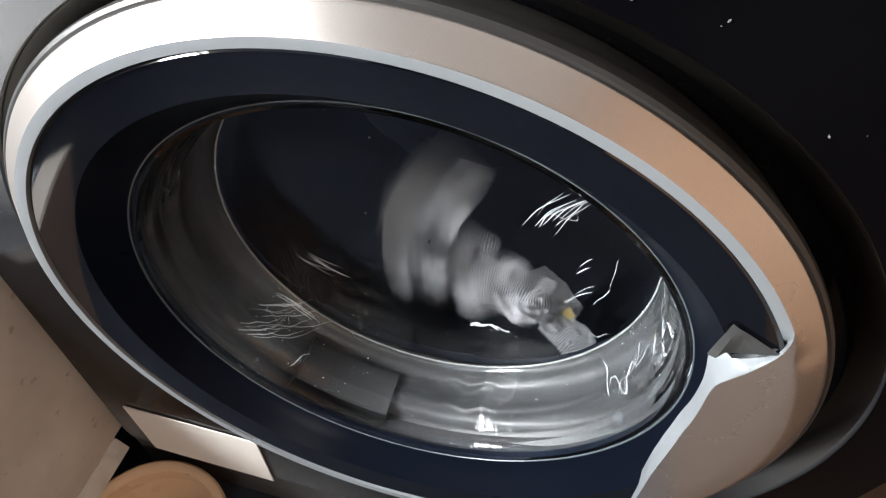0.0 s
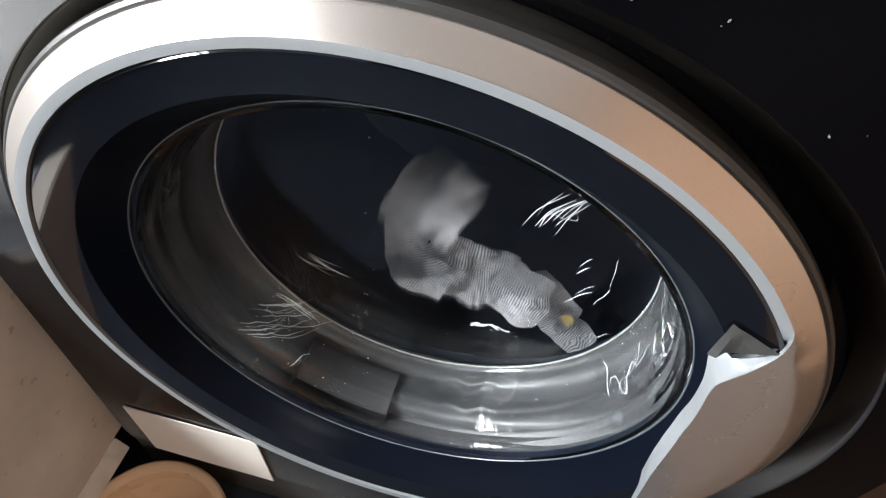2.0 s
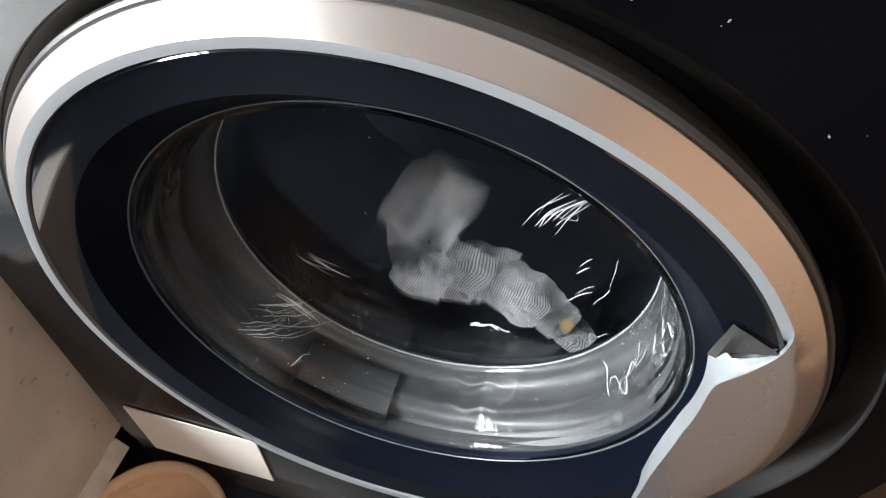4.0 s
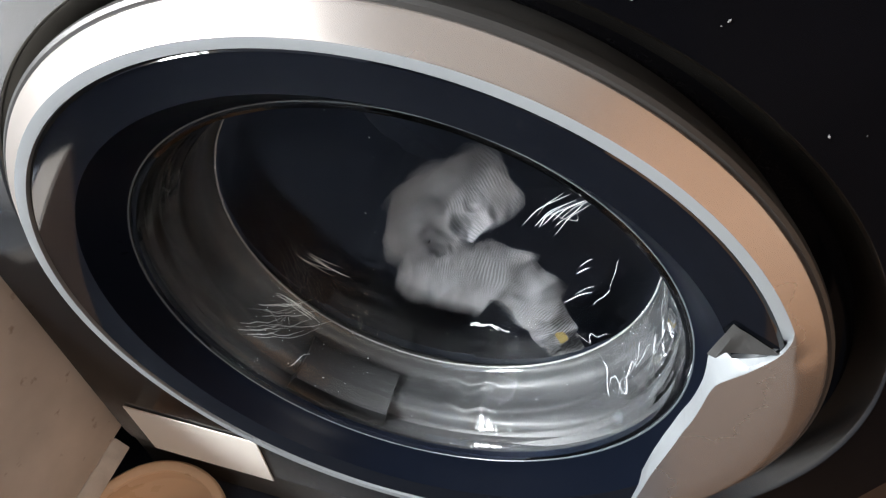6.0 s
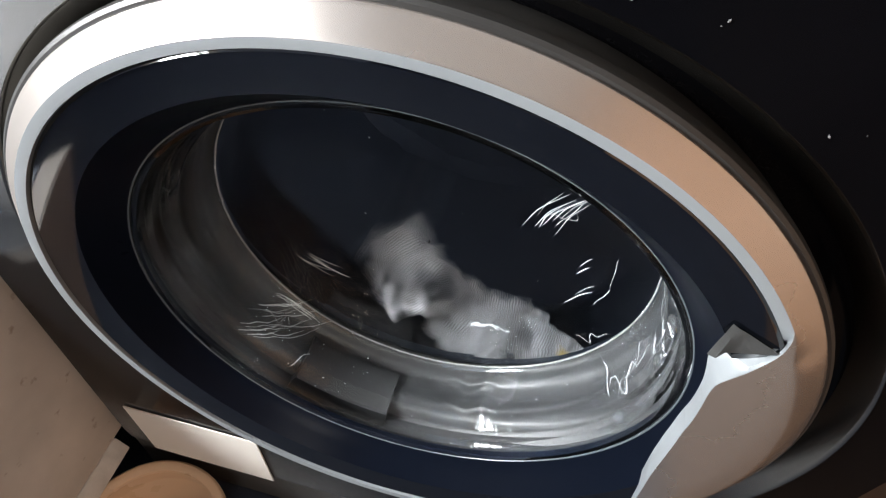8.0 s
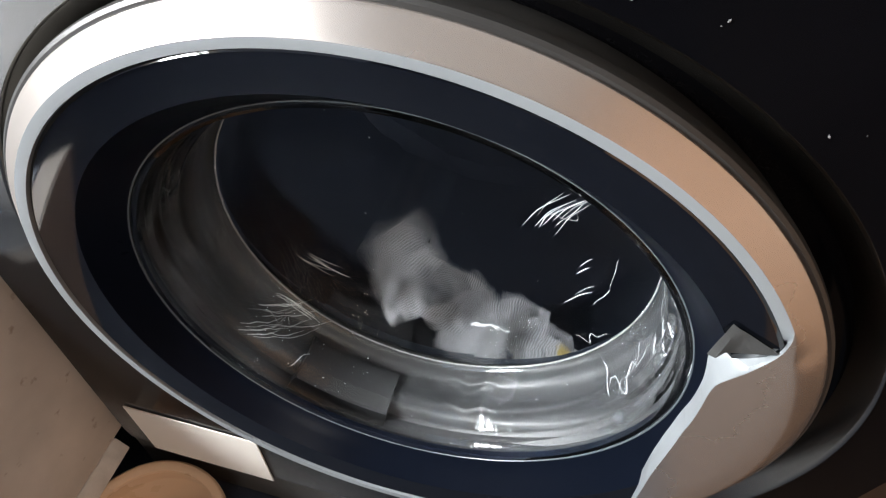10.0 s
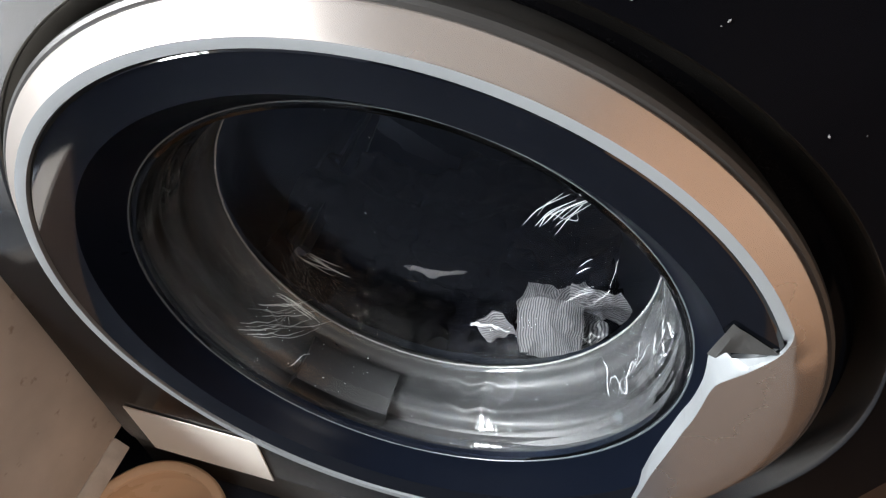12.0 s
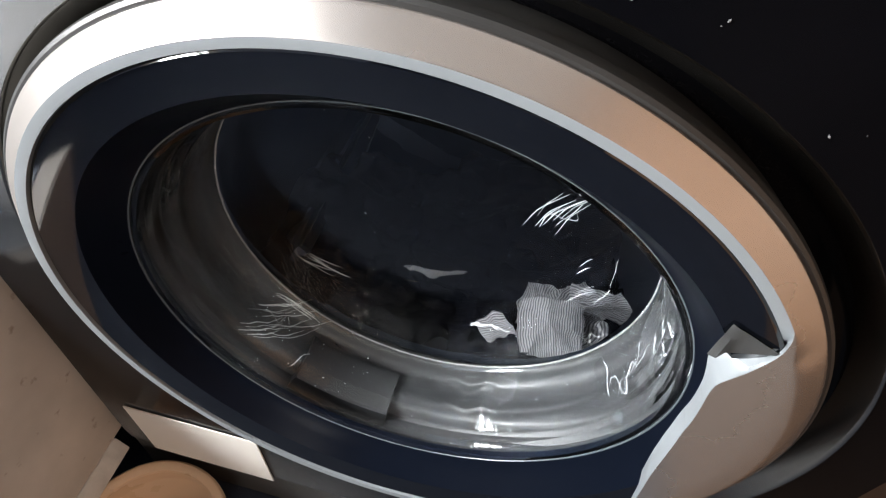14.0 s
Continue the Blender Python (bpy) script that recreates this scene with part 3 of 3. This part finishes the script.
def bowl():
    prof = [(.0005, .004), (.044, .004), (.051, .007), (.0555, .014), (.0655, .052), (.0668, .0560), (.0690, .0585), (.0712, .0600), (.0722, .0630), (.0715, .0662), (.0695, .0680), (.0672, .0678), (.0650, .0668), (.0622, .0650), (.0612, .0625), (.0618, .0600), (.0645, .0585), (.0642, .0540), (.0585, .012), (.0560, .002), (.050, -.004), (.0005, -.004)]
    prof = [(r, z + .004) for r, z in prof]
    prof = [(r * 1.09, z) for r, z in prof]
    bm = bmesh.new()
    n = 96
    rings = [[bm.verts.new((r * math.cos(2 * math.pi * i / n), r * math.sin(2 * math.pi * i / n), z)) for r, z in prof] for i in range(n)]
    for i in range(n):
        for k in range(len(prof) - 1):
            bm.faces.new((rings[i][k], rings[(i + 1) % n][k], rings[(i + 1) % n][k + 1], rings[i][k + 1]))
    ob = tagged(part("plastic_bowl", bm, TAN), "round tan plastic bowl standing on the floor", "bowl")
    ob.location = (-0.228, -0.062, 0.0)


def lint():
    """Specks of lint on the panel and the door cover."""
    rng = random.Random(11)
    top = tagged(new("lint_specks"), "pale specks of lint on the black panel", "lint", kind="stuff")
    bm = bmesh.new()
    spots = [(rng.uniform(-0.28, 0.28), 0.0198, rng.uniform(0.60, 0.80)) for _ in range(16)]
    for _ in range(26):
        a, r = rng.uniform(0, 6.28), rng.uniform(0.180, 0.203)
        spots.append((r * math.cos(a), 0.0025 + (0.2040 - r) / 0.0290 * 0.0130 - 0.0003, AX + r * math.sin(a)))
    spots += [(0.100, 0.0197, 0.649), (0.1015, 0.0197, 0.651), (0.146, 0.0197, 0.620), (0.156, 0.0197, 0.623), (0.073, 0.0197, 0.652)]
    for x, y, z in spots:
        if (x * x + (z - AX) ** 2) ** 0.5 > 0.206 and (x * x + (z - AX) ** 2) ** 0.5 < 0.240:
            continue
        size = 0.00015 + 0.0004 * rng.random() ** 4
        bmesh.ops.create_icosphere(bm, subdivisions=1, radius=size, matrix=pose(x, y, z, 0, rng.uniform(0, 180), 0) @ Matrix.Diagonal((rng.uniform(1, 3), 0.4, 1, 1)))
    part("specks", bm, LINT, top)


lint()
side_cabinet()
card()
bowl()


def drum_angle(t):
    """Degrees: two turns a second, slowing to a stop."""
    if t < 11.0:
        return 720.0 * t
    s = min(t - 11.0, 0.6)
    return 7920.0 + 720.0 * (s - s * s / 1.2)


# The shirt's line from its collar to its hem, as five points (x, z), tenth by tenth of a second.
TUMBLE_EARLY = [
    [(-0.006, 0.422), (-0.021, 0.355), (0.012, 0.331), (0.071, 0.326), (0.121, 0.281)],
    [(-0.036, 0.307), (-0.015, 0.247), (0.032, 0.239), (0.071, 0.306), (0.115, 0.300)],
    [(-0.004, 0.240), (0.041, 0.223), (0.079, 0.277), (0.111, 0.327), (0.142, 0.381)],
    [(0.055, 0.217), (0.081, 0.285), (0.103, 0.339), (0.120, 0.389), (0.075, 0.420)],
    [(0.105, 0.250), (0.099, 0.318), (0.106, 0.372), (0.069, 0.382), (0.026, 0.385)],
    [(0.084, 0.272), (0.065, 0.313), (0.042, 0.343), (0.016, 0.346), (-0.011, 0.313)],
    [(0.137, 0.324), (0.104, 0.277), (0.066, 0.278), (0.028, 0.288), (-0.006, 0.290)],
    [(0.082, 0.412), (0.120, 0.373), (0.105, 0.300), (0.050, 0.257), (0.008, 0.268)],
    [(0.026, 0.411), (0.079, 0.399), (0.116, 0.362), (0.097, 0.292), (0.045, 0.245)],
    [(0.022, 0.444), (-0.025, 0.354), (0.023, 0.335), (0.079, 0.325), (0.114, 0.270)],
]
TUMBLE_MIDDLE = [
    [(-0.045, 0.341), (-0.019, 0.279), (0.025, 0.253), (0.071, 0.250), (0.114, 0.258)],
    [(-0.028, 0.212), (0.014, 0.216), (0.061, 0.228), (0.101, 0.257), (0.129, 0.300)],
    [(0.022, 0.209), (0.084, 0.249), (0.108, 0.297), (0.121, 0.342), (0.120, 0.389)],
    [(0.092, 0.236), (0.131, 0.290), (0.113, 0.343), (0.083, 0.407), (0.050, 0.452)],
    [(0.155, 0.311), (0.114, 0.314), (0.071, 0.359), (0.033, 0.395), (0.000, 0.410)],
    [(0.126, 0.366), (0.103, 0.335), (0.072, 0.296), (0.033, 0.300), (-0.011, 0.297)],
    [(0.072, 0.380), (0.114, 0.362), (0.103, 0.309), (0.047, 0.285), (-0.009, 0.261)],
    [(0.037, 0.384), (0.097, 0.389), (0.113, 0.358), (0.099, 0.301), (0.051, 0.248)],
    [(0.018, 0.455), (-0.001, 0.399), (-0.009, 0.342), (0.044, 0.305), (0.100, 0.252)],
    [(-0.021, 0.410), (-0.021, 0.355), (0.002, 0.298), (0.055, 0.266), (0.109, 0.251)],
]
TUMBLE_LATE = [
    [(-0.052, 0.307), (-0.016, 0.286), (0.026, 0.241), (0.072, 0.243), (0.112, 0.238)],
    [(-0.028, 0.212), (0.001, 0.204), (0.055, 0.220), (0.102, 0.253), (0.127, 0.283)],
    [(0.028, 0.212), (0.066, 0.218), (0.114, 0.258), (0.136, 0.296), (0.147, 0.338)],
    [(0.114, 0.258), (0.125, 0.325), (0.108, 0.377), (0.080, 0.421), (0.049, 0.458)],
    [(0.141, 0.351), (0.107, 0.344), (0.070, 0.362), (0.028, 0.389), (-0.006, 0.415)],
    [(0.109, 0.390), (0.125, 0.352), (0.094, 0.326), (0.044, 0.305), (-0.023, 0.284)],
    [(0.047, 0.368), (0.090, 0.383), (0.125, 0.339), (0.087, 0.302), (-0.001, 0.241)],
    [(0.097, 0.412), (0.020, 0.369), (0.080, 0.357), (0.038, 0.308), (0.075, 0.264)],
    [(0.027, 0.445), (0.004, 0.359), (0.062, 0.359), (0.043, 0.298), (0.087, 0.265)],
    [(-0.033, 0.342), (-0.001, 0.276), (0.043, 0.261), (0.082, 0.262), (0.121, 0.252)],
]
LAST_THROW = [
    [(0.020, 0.502), (0.002, 0.502), (0.036, 0.511), (0.053, 0.510), (0.070, 0.509)],
    [(0.165, 0.336), (0.147, 0.338), (0.137, 0.334), (0.122, 0.337), (0.108, 0.341)],
    [(0.126, 0.363), (0.119, 0.330), (0.092, 0.294), (0.043, 0.315), (-0.006, 0.324)],
    [(0.084, 0.423), (0.121, 0.395), (0.113, 0.328), (0.063, 0.302), (0.011, 0.258)],
    [(0.069, 0.438), (0.110, 0.397), (0.105, 0.330), (0.058, 0.290), (0.019, 0.238)],
    [(0.000, 0.410), (0.082, 0.412), (0.034, 0.370), (0.086, 0.351), (0.092, 0.276)],
    [(-0.009, 0.391), (-0.020, 0.328), (0.014, 0.303), (0.058, 0.296), (0.107, 0.262)],
    [(0.001, 0.242), (0.020, 0.233), (0.034, 0.225), (0.048, 0.217), (0.062, 0.216)],
    [(0.028, 0.509), (0.010, 0.509), (0.044, 0.513), (0.061, 0.512), (0.078, 0.511)],
]

# where each piece of the shirt comes to rest: x, y, z, tilt, turn
SHIRT_REST = [(0.122, 0.172, 0.272, -44, 30), (0.112, 0.174, 0.268, -46, -14), (0.107, 0.156, 0.284, -50, -8), (0.108, 0.166, 0.270, -46, 22), (0.118, 0.174, 0.276, -50, -30),
              (0.100, 0.178, 0.272, -52, 10), (0.142, 0.168, 0.312, 14, 70), (-0.004, 0.158, 0.313, 40, 16), (0.064, 0.150, 0.262, -20, 52)]


def shirt_line(k):
    """The shirt's line at k tenths of a second."""
    if k <= 60:
        return TUMBLE_EARLY[(k if k < 58 else k - 1) % 10]
    if k <= 70:
        return TUMBLE_MIDDLE[k - 61]
    if k <= 102:
        return TUMBLE_LATE[(k - 71) % 10]
    return LAST_THROW[min(k - 103, len(LAST_THROW) - 1)]


def along(points, u):
    """The point at u (0 to 1) on a smooth line through the points, and the line's direction there."""
    v = u * (len(points) - 1)
    i = min(int(v), len(points) - 2)
    t = v - i
    p0, p1, p2, p3 = (Vector(points[max(0, min(len(points) - 1, i + d))]) for d in (-1, 0, 1, 2))
    at = 0.5 * (2 * p1 + (p2 - p0) * t + (2 * p0 - 5 * p1 + 4 * p2 - p3) * t * t + (3 * p1 - p0 - 3 * p2 + p3) * t ** 3)
    return at, 0.5 * ((p2 - p0) + 2 * (2 * p0 - 5 * p1 + 4 * p2 - p3) * t + 3 * (3 * p1 - p0 - 3 * p2 + p3) * t * t)


def tumble(ob, n, count):
    """Carries one piece of the shirt along with the line, then lays it down."""
    rows, turn = [], None
    rx, ry, rz, tilt_end, turn_end = SHIRT_REST[n]
    for k in range(141):
        at, way = along(shirt_line(k), n / (count - 1))
        a = -math.degrees(math.atan2(0.62 * way[1], way[0]))
        turn = a if turn is None else turn + max(-70.0, min(70.0, (a - turn + 90) % 180 - 90))
        s = smoothstep(11.1, 11.52, k / 10)
        if s == 0:
            held = turn
        goal = turn_end + 180 * round((held - turn_end) / 180)
        final = turn if s == 0 else held + (goal - held) * s
        y = 0.152 + 0.004 * (n % 4) + 0.010 * math.sin(1.9 * n + 0.6 * k) * (1 - s)
        here = Vector((at[0], y, at[1])).lerp(Vector((rx, ry, rz)), s)
        tilt = (-42 + 12 * math.sin(2.3 * n + 0.9 * k)) * (1 - s) + tilt_end * s
        rows.append((k / 10, pose(*(here - Vector(PIVOT))) @ pose(0, 0, 0, tilt) @ pose(0, 0, 0, 0, final)))
    walk(ob, rows)


def motions():
    walk(the_drum, [(k / 20, pose(0, 0, AX, 0, -drum_angle(k / 20), 0)) for k in range(281)])
    for n, ob in enumerate(shirt_parts):
        tumble(ob, n, len(shirt_parts))
    rests = ((-95, 0.25, 0.185, 55, 10), (-70, 0.31, 0.185, 60, 60), (-118, 0.22, 0.190, 50, -30), (-62, 0.20, 0.195, 50, 100))
    for ob, (a0, y, r, tilt, spin) in zip(dark_garments, rests):
        rows = []
        for k in range(141):
            a = a0 + drum_angle(k / 10) - drum_angle(14.0)
            rows.append((k / 10, pose(0, y, AX) @ pose(0, 0, 0, 0, -a) @ pose(r, 0, 0) @ pose(0, 0, 0, 0, 0, 90) @ pose(0, 0, 0, spin * 0.2, 0, 0)))
        walk(ob, rows)


motions()
